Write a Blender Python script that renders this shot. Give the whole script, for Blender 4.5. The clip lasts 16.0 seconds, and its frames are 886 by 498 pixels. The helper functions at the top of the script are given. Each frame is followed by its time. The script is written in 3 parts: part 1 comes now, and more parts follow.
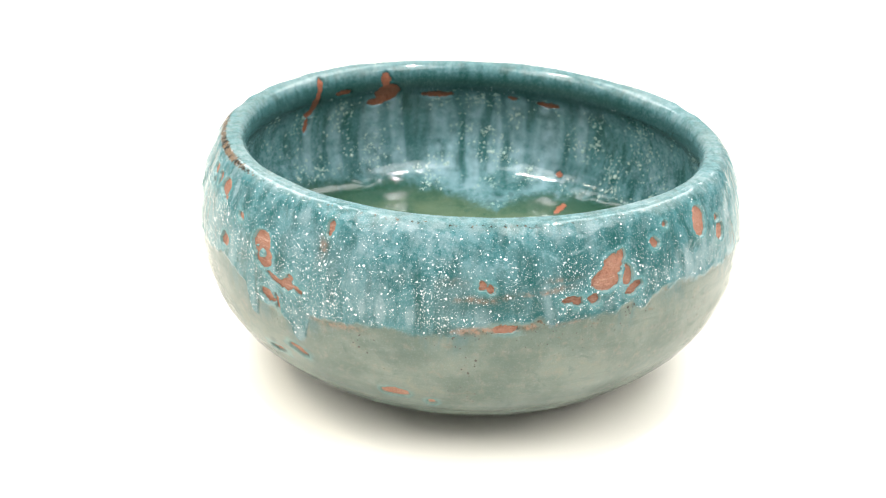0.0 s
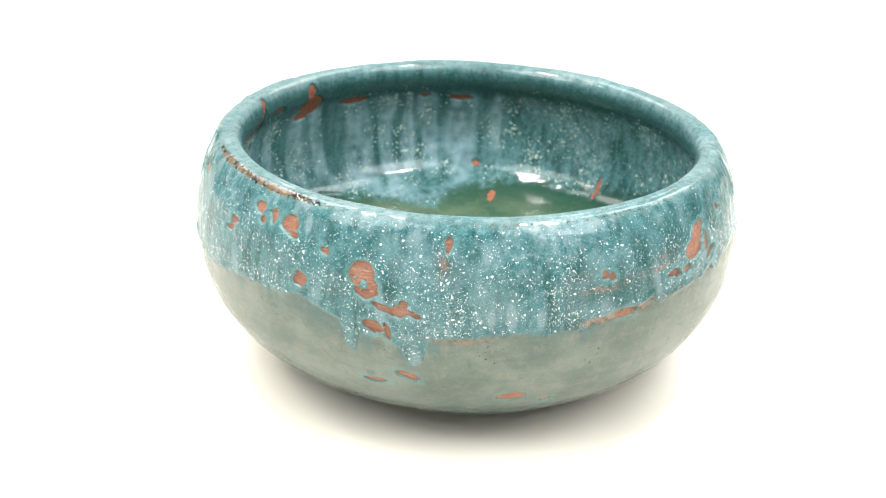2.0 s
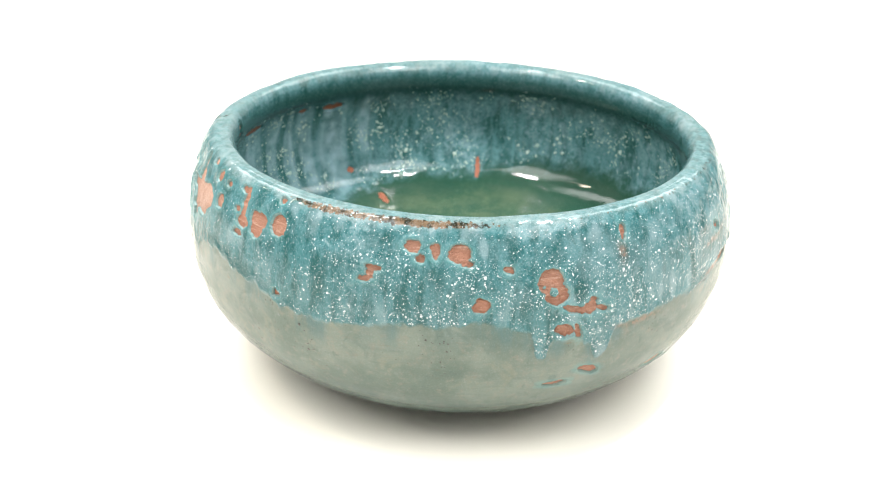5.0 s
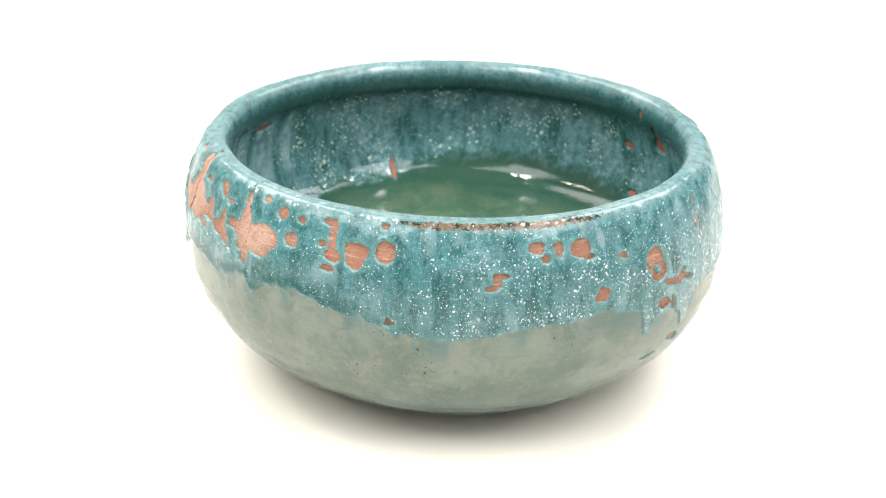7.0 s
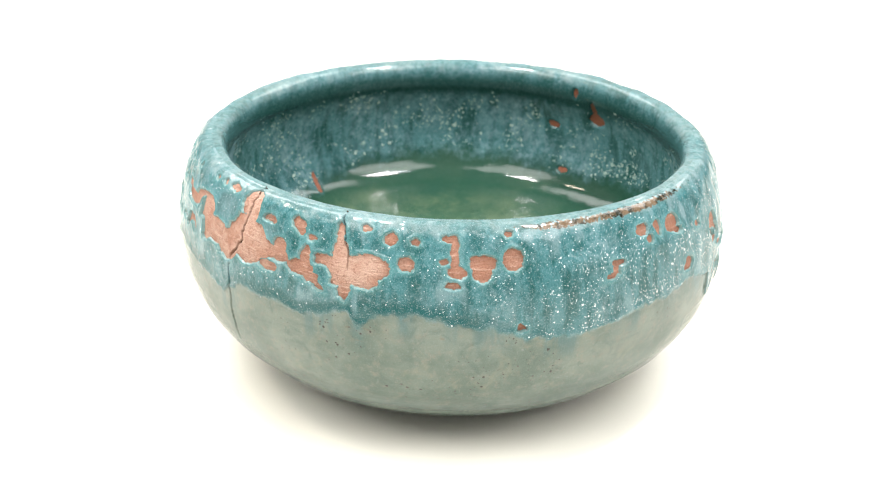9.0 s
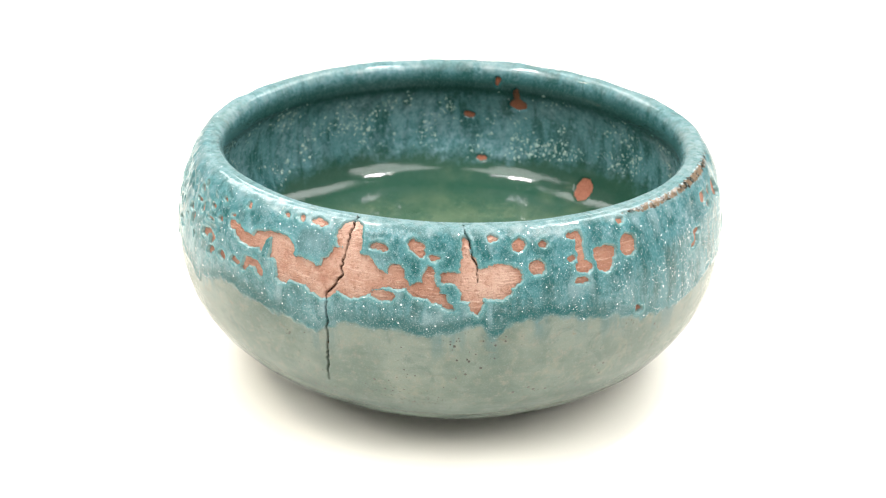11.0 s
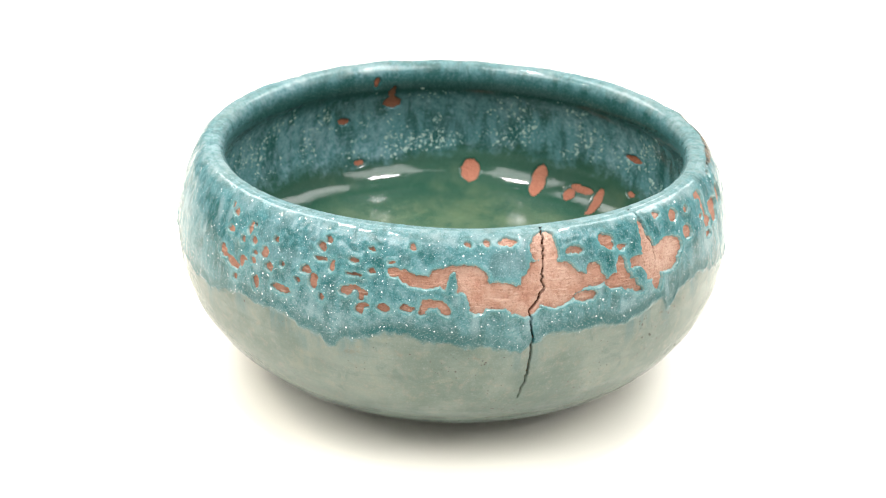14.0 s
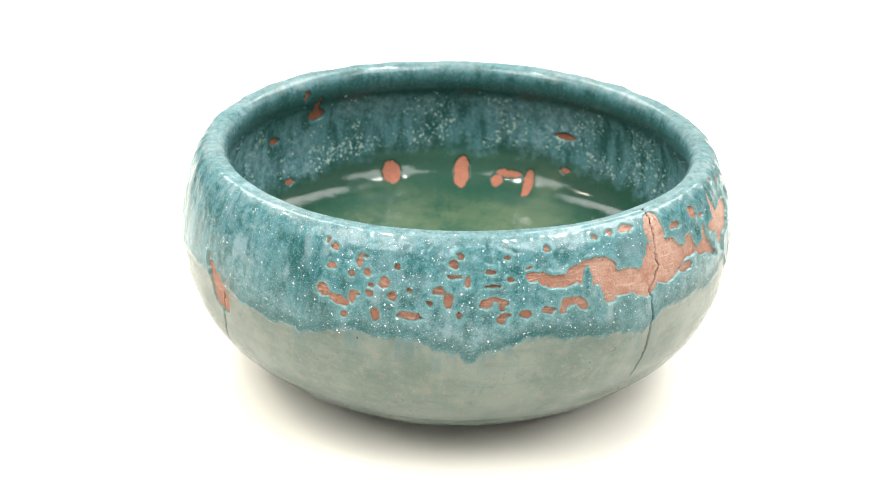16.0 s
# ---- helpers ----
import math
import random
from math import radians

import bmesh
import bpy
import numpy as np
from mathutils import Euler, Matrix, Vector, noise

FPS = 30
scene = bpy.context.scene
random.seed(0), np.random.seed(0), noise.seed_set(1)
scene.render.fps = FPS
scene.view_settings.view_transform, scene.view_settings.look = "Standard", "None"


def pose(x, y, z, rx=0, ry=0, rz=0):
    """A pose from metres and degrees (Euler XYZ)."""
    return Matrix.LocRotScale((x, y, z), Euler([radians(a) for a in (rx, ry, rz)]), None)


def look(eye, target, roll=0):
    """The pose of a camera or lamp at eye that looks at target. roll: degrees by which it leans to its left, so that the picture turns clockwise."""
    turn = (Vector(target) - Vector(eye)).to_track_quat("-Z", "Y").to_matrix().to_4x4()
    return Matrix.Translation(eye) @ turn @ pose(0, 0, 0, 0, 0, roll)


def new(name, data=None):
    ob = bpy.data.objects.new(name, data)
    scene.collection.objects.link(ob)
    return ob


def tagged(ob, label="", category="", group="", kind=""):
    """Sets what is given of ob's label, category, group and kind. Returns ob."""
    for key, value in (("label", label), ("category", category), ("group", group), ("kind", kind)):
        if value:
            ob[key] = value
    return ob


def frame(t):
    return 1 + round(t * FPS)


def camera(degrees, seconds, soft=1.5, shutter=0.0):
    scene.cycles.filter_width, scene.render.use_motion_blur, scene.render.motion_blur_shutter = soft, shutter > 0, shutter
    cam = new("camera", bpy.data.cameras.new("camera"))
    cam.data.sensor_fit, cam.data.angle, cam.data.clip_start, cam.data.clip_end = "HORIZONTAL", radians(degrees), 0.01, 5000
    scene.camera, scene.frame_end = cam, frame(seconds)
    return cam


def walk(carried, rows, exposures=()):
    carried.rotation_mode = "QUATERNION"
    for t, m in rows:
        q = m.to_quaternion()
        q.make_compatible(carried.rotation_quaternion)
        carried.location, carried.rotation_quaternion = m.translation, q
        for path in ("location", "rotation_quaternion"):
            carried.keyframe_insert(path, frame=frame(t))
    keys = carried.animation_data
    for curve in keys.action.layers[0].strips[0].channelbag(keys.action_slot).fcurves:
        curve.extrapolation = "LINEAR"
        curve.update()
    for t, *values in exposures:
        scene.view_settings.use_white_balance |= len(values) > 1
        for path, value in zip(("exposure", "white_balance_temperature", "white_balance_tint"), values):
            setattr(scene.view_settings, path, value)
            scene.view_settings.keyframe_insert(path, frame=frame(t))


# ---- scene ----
# A glazed stoneware bowl turning slowly on a white table under studio light. Metres; fine relief in millimetres.
RATE = 12.109  # degrees a second
OFF = (0.0025, 0.0025)  # bowl centre from the turning axis at the start
cam = camera(38.93, 16.0, soft=1.05)
EYE = Vector((0.0, -0.35, 0.19425))
YAW, PITCH = radians(0.866), radians(24.91)
AIM = EYE + Vector((-math.sin(YAW) * math.cos(PITCH), math.cos(YAW) * math.cos(PITCH), -math.sin(PITCH)))
cam.data.dof.use_dof, cam.data.dof.focus_distance, cam.data.dof.aperture_fstop = True, 0.325, 22.0
walk(cam, [(0.0, look(EYE, AIM, 1.907)), (16.0, look(EYE, AIM, 1.907))])

# ---- light: a white room, four softboxes round the table, two bright lamp strips overhead and a weaker warm lamp ----
world = bpy.data.worlds.new("studio_room")
scene.world = world
world.use_nodes = True
world.node_tree.nodes["Background"].inputs[0].default_value = (1.0, 0.995, 0.99, 1)
world.node_tree.nodes["Background"].inputs[1].default_value = 0.5


def area_lamp(name, place, size_x, size_y, power, col):
    data = bpy.data.lights.new(name, "AREA")
    data.shape, data.size, data.size_y, data.energy, data.color = "RECTANGLE", size_x, size_y, power, col
    ob = new(name, data)
    ob.matrix_world = look(place, (0, place[1] * 0.3, 0.03))
    return ob


area_lamp("lamp_strip", (-0.15, -0.04, 0.43), 0.046, 0.021, 1.3, (1.0, 0.98, 0.96))
area_lamp("lamp_strip", (0.15, -0.04, 0.43), 0.046, 0.021, 1.3, (1.0, 0.98, 0.96))
area_lamp("warm_lamp", (-0.36, -0.02, 0.40), 0.05, 0.02, 0.45, (1.0, 0.90, 0.72))
for side_x, side_y in ((-0.35, -0.35), (0.35, -0.35), (-0.35, 0.35), (0.35, 0.35)):
    area_lamp("softbox", (side_x, side_y, 0.60), 0.42, 0.42, 4.8, (1.0, 0.995, 0.985))


# ---- small numeric tools ----
def fade(x, lo, hi):
    t = np.clip((x - lo) / (hi - lo), 0, 1)
    return t * t * (3 - 2 * t)


LATTICE = np.random.RandomState(7).rand(64, 64, 64).astype(np.float32)


def grain(p, size):
    """Smooth value noise, -1 to 1, of points p in mm at the given grain size."""
    q = p / size + 100.0
    i = np.floor(q).astype(int)
    f = q - i
    f = f * f * (3 - 2 * f)
    i0, i1 = i % 64, (i + 1) % 64
    out = 0.0
    for ax in (0, 1):
        wx = f[..., 0] if ax else 1 - f[..., 0]
        x = (i1 if ax else i0)[..., 0]
        for ay in (0, 1):
            wy = f[..., 1] if ay else 1 - f[..., 1]
            y = (i1 if ay else i0)[..., 1]
            z0 = LATTICE[x, y, i0[..., 2]] * (1 - f[..., 2]) + LATTICE[x, y, i1[..., 2]] * f[..., 2]
            out = out + wx * wy * z0
    return out * 2 - 1


def curve(points, n):
    """A smooth line through points, n samples at even steps."""
    p = np.array(points, float)
    s = np.r_[0, np.cumsum(np.hypot(*np.diff(p, axis=0).T))]
    t = np.linspace(0, s[-1], n)
    g = np.gradient(p, s, axis=0)
    k = np.clip(np.searchsorted(s, t) - 1, 0, len(s) - 2)
    h = (s[k + 1] - s[k])[:, None]
    u = (t - s[k])[:, None] / h
    return (2 * u**3 - 3 * u**2 + 1) * p[k] + (u**3 - 2 * u**2 + u) * h * g[k] + (-2 * u**3 + 3 * u**2) * p[k + 1] + (u**3 - u**2) * h * g[k + 1]


def mesh_of(name, co, quads):
    me = bpy.data.meshes.new(name)
    me.vertices.add(len(co))
    me.vertices.foreach_set("co", co.astype(np.float32).reshape(-1))
    me.loops.add(quads.size)
    me.loops.foreach_set("vertex_index", quads.astype(np.int32).reshape(-1))
    me.polygons.add(len(quads))
    n = quads.shape[1]
    me.polygons.foreach_set("loop_start", np.arange(0, quads.size, n, dtype=np.int32))
    me.polygons.foreach_set("use_smooth", np.ones(len(quads), bool))
    me.update(calc_edges=True)
    return me


def sheet(name, P, closed):
    """A mesh of a grid of points (rows x columns), outside to the right of the rows' way up."""
    n, m = P.shape[:2]
    i = np.arange(n - 1)[:, None]
    j = np.arange(m if closed else m - 1)[None, :]
    k = (j + 1) % m
    q = np.stack([i * m + j, i * m + k, (i + 1) * m + k, (i + 1) * m + j], -1).reshape(-1, 4)
    return mesh_of(name, P.reshape(-1, 3), q)


def note(me, name, values):
    me.attributes.new(name, "FLOAT", "POINT").data.foreach_set("value", np.ascontiguousarray(values, np.float32).reshape(-1))


def part(name, me, material, parent, label=""):
    ob = new(name, me)
    ob.parent = parent
    me.materials.append(material)
    return tagged(ob, label)


# ---- materials ----
class Nodes:
    """A short way to write a node material."""

    def __init__(self, name):
        self.mat = bpy.data.materials.new(name)
        self.mat.use_nodes = True
        self.tree = self.mat.node_tree
        self.out = self.tree.nodes["Principled BSDF"]
        self.co = self.add("ShaderNodeTexCoord").outputs["Object"]

    def add(self, kind):
        return self.tree.nodes.new(kind)

    def put(self, socket, v):
        if isinstance(v, bpy.types.NodeSocket):
            self.tree.links.new(v, socket)
        elif isinstance(v, tuple) and len(v) == 3 and socket.type == "RGBA":
            socket.default_value = (*v, 1)
        else:
            socket.default_value = v

    def attr(self, name):
        n = self.add("ShaderNodeAttribute")
        n.attribute_name = name
        return n.outputs["Fac"]

    def noise(self, scale, detail=3.0, rough=0.55, stretch=None, warp=0.0):
        n = self.add("ShaderNodeTexNoise")
        co = self.co
        if stretch:
            m = self.add("ShaderNodeMapping")
            m.inputs["Scale"].default_value = stretch
            self.put(m.inputs["Vector"], co)
            co = m.outputs[0]
        self.put(n.inputs["Vector"], co)
        n.inputs["Scale"].default_value, n.inputs["Detail"].default_value, n.inputs["Roughness"].default_value = scale, detail, rough
        n.inputs["Distortion"].default_value = warp
        return n.outputs["Fac"]

    def ramp(self, v, lo, hi):
        n = self.add("ShaderNodeMapRange")
        n.interpolation_type = "SMOOTHSTEP"
        self.put(n.inputs["Value"], v)
        self.put(n.inputs["From Min"], lo)
        self.put(n.inputs["From Max"], hi)
        return n.outputs["Result"]

    def math(self, op, a, b=0.0):
        n = self.add("ShaderNodeMath")
        n.operation = op
        self.put(n.inputs[0], a)
        self.put(n.inputs[1], b)
        return n.outputs[0]

    def mix(self, f, a, b):
        n = self.add("ShaderNodeMix")
        n.data_type = "RGBA"
        self.put(n.inputs["Factor"], f)
        self.put(n.inputs["A"], a)
        self.put(n.inputs["B"], b)
        return n.outputs["Result"]

    def bump(self, height, dist):
        n = self.add("ShaderNodeBump")
        self.put(n.inputs["Height"], height)
        n.inputs["Distance"].default_value = dist
        self.put(self.out.inputs["Normal"], n.outputs[0])

    def done(self, col, rough, spec=0.5, ior=1.5):
        self.out.inputs["IOR"].default_value = ior
        self.put(self.out.inputs["Base Color"], col)
        self.put(self.out.inputs["Roughness"], rough)
        self.put(self.out.inputs["Specular IOR Level"], spec)
        return self.mat


def glaze_material(inside):
    n = Nodes("inner_glaze" if inside else "outer_glaze")
    teal, bare, wear = n.attr("teal"), n.attr("bare"), n.attr("wear")
    streak = n.noise(260, 4, 0.6, (1, 1, 0.22), 0.3)
    cloud = n.noise(55, 4, 0.6)
    fine = n.noise(900, 3, 0.6)
    mottle = n.noise(420, 4, 0.68)
    if inside:
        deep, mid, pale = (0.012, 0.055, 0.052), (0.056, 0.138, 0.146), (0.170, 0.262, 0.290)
        low_a, low_b = (0.026, 0.062, 0.036), (0.062, 0.094, 0.054)
    else:
        deep, mid, pale = (0.010, 0.061, 0.060), (0.042, 0.130, 0.140), (0.140, 0.215, 0.230)
        low_a, low_b = (0.070, 0.100, 0.081), (0.122, 0.150, 0.126)
    upper = n.mix(n.ramp(streak, 0.36, 0.60), deep, mid)
    upper = n.mix(n.math("MULTIPLY", n.ramp(cloud, 0.42, 0.70), 0.75), upper, n.mix(n.ramp(mottle, 0.40, 0.66), mid, pale))
    upper = n.mix(n.math("MULTIPLY", n.ramp(mottle, 0.46, 0.30), 0.55), upper, deep)
    upper = n.mix(n.math("MULTIPLY", n.ramp(fine, 0.54, 0.72), 0.5), upper, pale)
    upper = n.mix(n.math("MULTIPLY", n.ramp(fine, 0.46, 0.30), 0.4), upper, deep)
    upper = n.mix(n.attr("veil"), upper, pale)
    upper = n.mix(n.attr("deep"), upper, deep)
    lower = n.mix(n.ramp(cloud, 0.35, 0.65), low_a, low_b)
    lower = n.mix(n.math("MULTIPLY", n.ramp(mottle, 0.50, 0.72), 0.45), lower, (0.165, 0.155, 0.125) if not inside else (0.075, 0.120, 0.066))
    lower = n.mix(n.math("MULTIPLY", n.ramp(fine, 0.58, 0.78), 0.35), lower, (0.20, 0.21, 0.195) if not inside else (0.09, 0.14, 0.10))
    band = n.noise(160, 4, 0.65, (0.25, 0.25, 2.2))
    lower = n.mix(n.math("MULTIPLY", n.ramp(band, 0.50, 0.72), 0.22), lower, (0.146, 0.148, 0.122) if not inside else (0.068, 0.112, 0.062))
    lower = n.mix(n.math("MULTIPLY", n.ramp(band, 0.48, 0.32), 0.28), lower, (0.050, 0.076, 0.064) if not inside else (0.014, 0.050, 0.032))
    blotch = n.noise(140, 5, 0.7, None, 0.8)
    lower = n.mix(n.math("MULTIPLY", n.ramp(blotch, 0.54, 0.70), 0.45), lower, (0.150, 0.158, 0.118) if not inside else (0.080, 0.105, 0.058))
    lower = n.mix(n.math("MULTIPLY", n.ramp(blotch, 0.46, 0.32), 0.5), lower, (0.052, 0.084, 0.072) if not inside else (0.016, 0.050, 0.034))
    if inside:
        lower = n.mix(n.attr("low"), lower, (0.012, 0.046, 0.030))
        lower = n.mix(n.math("MULTIPLY", n.ramp(n.noise(38, 3), 0.55, 0.75), 0.5), lower, (0.075, 0.105, 0.060))
    else:
        lower = n.mix(n.math("MULTIPLY", n.attr("low"), 0.5), lower, (0.082, 0.115, 0.108))
        rust = n.ramp(n.noise(330, 4, 0.7, (0.5, 0.5, 1.6)), 0.60, 0.72)
        lower = n.mix(n.math("MULTIPLY", rust, n.math("ADD", 0.15, n.math("MULTIPLY", n.ramp(teal, -7.0, -0.5), 0.5))), lower, (0.120, 0.082, 0.048))
        lower = n.mix(n.math("MULTIPLY", n.attr("wash"), n.ramp(streak, 0.35, 0.62)), lower, (0.048, 0.104, 0.106))
    edge = n.math("ADD", teal, n.math("MULTIPLY", n.math("SUBTRACT", mottle, 0.5), 3.0 if not inside else 9.0))
    col = n.mix(n.ramp(edge, -0.9 if not inside else -4.0, 0.9 if not inside else 4.0), lower, upper)
    if not inside:
        # turquoise bloom round the bare spots, and the thin pale lip where the glaze broke away
        halo = n.math("MULTIPLY", n.ramp(n.math("ADD", bare, n.math("MULTIPLY", n.math("SUBTRACT", mottle, 0.5), 2.0)), -1.9, -0.5), 0.40)
        col = n.mix(halo, col, (0.085, 0.205, 0.205))
        lip = n.math("MULTIPLY", n.ramp(n.math("ADD", bare, n.math("MULTIPLY", n.math("SUBTRACT", fine, 0.5), 0.5)), -0.42, -0.32), 0.28)
        col = n.mix(lip, col, (0.28, 0.32, 0.275))
    if not inside:
        col = n.mix(n.math("MULTIPLY", n.attr("smear"), n.ramp(n.math("ADD", streak, n.math("MULTIPLY", fine, 0.6)), 0.55, 0.95)), col, n.mix(n.ramp(mottle, 0.42, 0.60), (0.055, 0.048, 0.028), (0.235, 0.125, 0.080)))
    # rim top: pale grey glaze, with the softboxes' grazing reflection lightened into the colour
    col = n.mix(n.math("MULTIPLY", n.attr("crest"), 0.7), col, n.mix(n.ramp(mottle, 0.35, 0.65), (0.095, 0.150, 0.148), (0.165, 0.205, 0.198)))
    worn = n.ramp(n.math("ADD", wear, n.math("MULTIPLY", n.math("SUBTRACT", fine, 0.5), 1.5)), 0.50, 0.70)
    col = n.mix(worn, col, n.mix(n.ramp(mottle, 0.42, 0.58), (0.015, 0.014, 0.008), (0.110, 0.072, 0.042)))
    salt = n.noise(2600, 2, 0.6)
    amount = n.math("ADD", 0.08, n.math("MULTIPLY", n.ramp(teal, -1.0, 1.0), 0.20))
    col = n.mix(n.math("MULTIPLY", n.ramp(salt, 0.52, 0.70), amount), col, (0.28, 0.36, 0.37) if not inside else (0.15, 0.26, 0.25))
    col = n.mix(n.math("MULTIPLY", n.ramp(salt, 0.46, 0.30), amount), col, (0.015, 0.055, 0.046))
    n.bump(n.math("ADD", n.math("MULTIPLY", mottle, 0.7), n.math("MULTIPLY", fine, 0.25)), 0.00013 if not inside else 0.00008)
    # gloss turned down at flat angles, keeping the overbright table's reflection off the edges
    facing = n.add("ShaderNodeLayerWeight").outputs["Facing"]
    gloss = n.math("ADD", 0.05, n.math("MULTIPLY", n.ramp(facing, 0.97 if inside else 0.88, 0.70 if inside else 0.45), 0.45))
    return n.done(col, n.math("ADD", 0.05, n.math("MULTIPLY", n.ramp(mottle, 0.4, 0.8), 0.10)), gloss, 1.38)


def clay_material(name, warm, light, lines=0.35):
    n = Nodes(name)
    comb = n.noise(700, 4, 0.7, (0.30, 0.30, 2.4), 0.6)
    tone = n.noise(120, 4, 0.65)
    grit = n.noise(1900, 2)
    sand = n.noise(800, 3, 0.7)
    pale = n.math("MULTIPLY", n.attr("pale"), n.ramp(tone, 0.30, 0.60))
    col = n.mix(n.math("ADD", n.math("MULTIPLY", n.ramp(tone, 0.40, 0.65), 0.20), n.math("MULTIPLY", pale, 0.75)), warm, light)
    col = n.mix(n.math("MULTIPLY", n.ramp(comb, 0.52, 0.70), lines), col, (min(light[0] * 1.3, 1), light[1] * 1.4, light[2] * 1.45))
    col = n.mix(n.math("MULTIPLY", n.ramp(sand, 0.48, 0.30), 0.55), col, (warm[0] * 0.65, warm[1] * 0.55, warm[2] * 0.5))
    col = n.mix(n.math("MULTIPLY", n.ramp(grit, 0.55, 0.75), 0.35), col, (warm[0] * 0.6, warm[1] * 0.5, warm[2] * 0.5))
    n.bump(n.math("ADD", n.math("MULTIPLY", comb, lines * 1.6), n.math("ADD", n.math("MULTIPLY", grit, 0.5), sand)), 0.0005)
    return n.done(col, 0.6, 0.4)


def plain(name, a, b, scale, rough, spec=0.4):
    n = Nodes(name)
    f = n.noise(scale, 3)
    n.bump(f, 0.0002)
    return n.done(n.mix(n.ramp(f, 0.35, 0.65), a, b), rough, spec)


OUTER_GLAZE, INNER_GLAZE = glaze_material(False), glaze_material(True)
CLAY, RED_CLAY = clay_material("bare_clay", (0.245, 0.108, 0.066), (0.360, 0.232, 0.175), 0.55), clay_material("red_clay", (0.230, 0.075, 0.038), (0.33, 0.150, 0.090), 0.06)
CREVICE = plain("crack_clay", (0.035, 0.012, 0.006), (0.075, 0.026, 0.012), 900, 0.9)
SPECK = plain("white_fleck", (0.40, 0.45, 0.46), (0.62, 0.66, 0.66), 700, 0.18)
INNER_SPECK = plain("pale_fleck", (0.15, 0.25, 0.23), (0.28, 0.36, 0.31), 700, 0.2)
PIT = plain("dark_pinhole", (0.012, 0.012, 0.009), (0.03, 0.028, 0.02), 900, 0.6)
WHITE = plain("white_table_laminate", (0.86, 0.82, 0.73), (0.875, 0.835, 0.745), 9, 0.55)

# ---- table ----
g = np.linspace(-2.0, 2.0, 9)
gx, gy = np.meshgrid(g, g)
table = new("table", sheet("table", np.stack([gx, gy, 0 * gx], -1), False))
table.data.materials.append(WHITE)
tagged(table, "seamless white table surface under bright studio light", "table", kind="structure")

# ---- the bowl ----
# profile: radius and height, from the foot up the outside over the rim and down the inside
OUTSIDE = [(0.0385, 0.0), (0.0425, 0.0003), (0.0458, 0.0018), (0.0555, 0.0062), (0.0645, 0.0122), (0.0722, 0.0195), (0.0767, 0.0265), (0.0798, 0.0365),
           (0.0804, 0.0450), (0.0795, 0.0540), (0.0781, 0.0600), (0.0759, 0.0656), (0.0747, 0.0681), (0.0734, 0.0699), (0.0720, 0.0710), (0.0705, 0.0716)]
INSIDE = [(0.0705, 0.0716), (0.0690, 0.0711), (0.0677, 0.0696), (0.0673, 0.0668), (0.0680, 0.0636), (0.0697, 0.0610), (0.0709, 0.0587), (0.0724, 0.0540), (0.0732, 0.0460),
          (0.0720, 0.0375), (0.0690, 0.0312), (0.0640, 0.0273), (0.0560, 0.0250), (0.0420, 0.0238), (0.0200, 0.0234), (0.0006, 0.0233)]
COLS, ROWS = 2000, 380
bowl = tagged(new("bowl"), "speckled teal and celadon glazed stoneware bowl, cracked, with bare clay patches", "bowl")


# height of the rim over the plain profile, round the bowl, in mm
RIM = ([0, 42, 85, 109, 151, 176, 194, 222, 265, 289, 331, 360], [-0.2, -0.1, -0.45, -0.4, -0.9, -1.35, -1.6, -2.1, -1.6, -0.95, -0.2, -0.2])


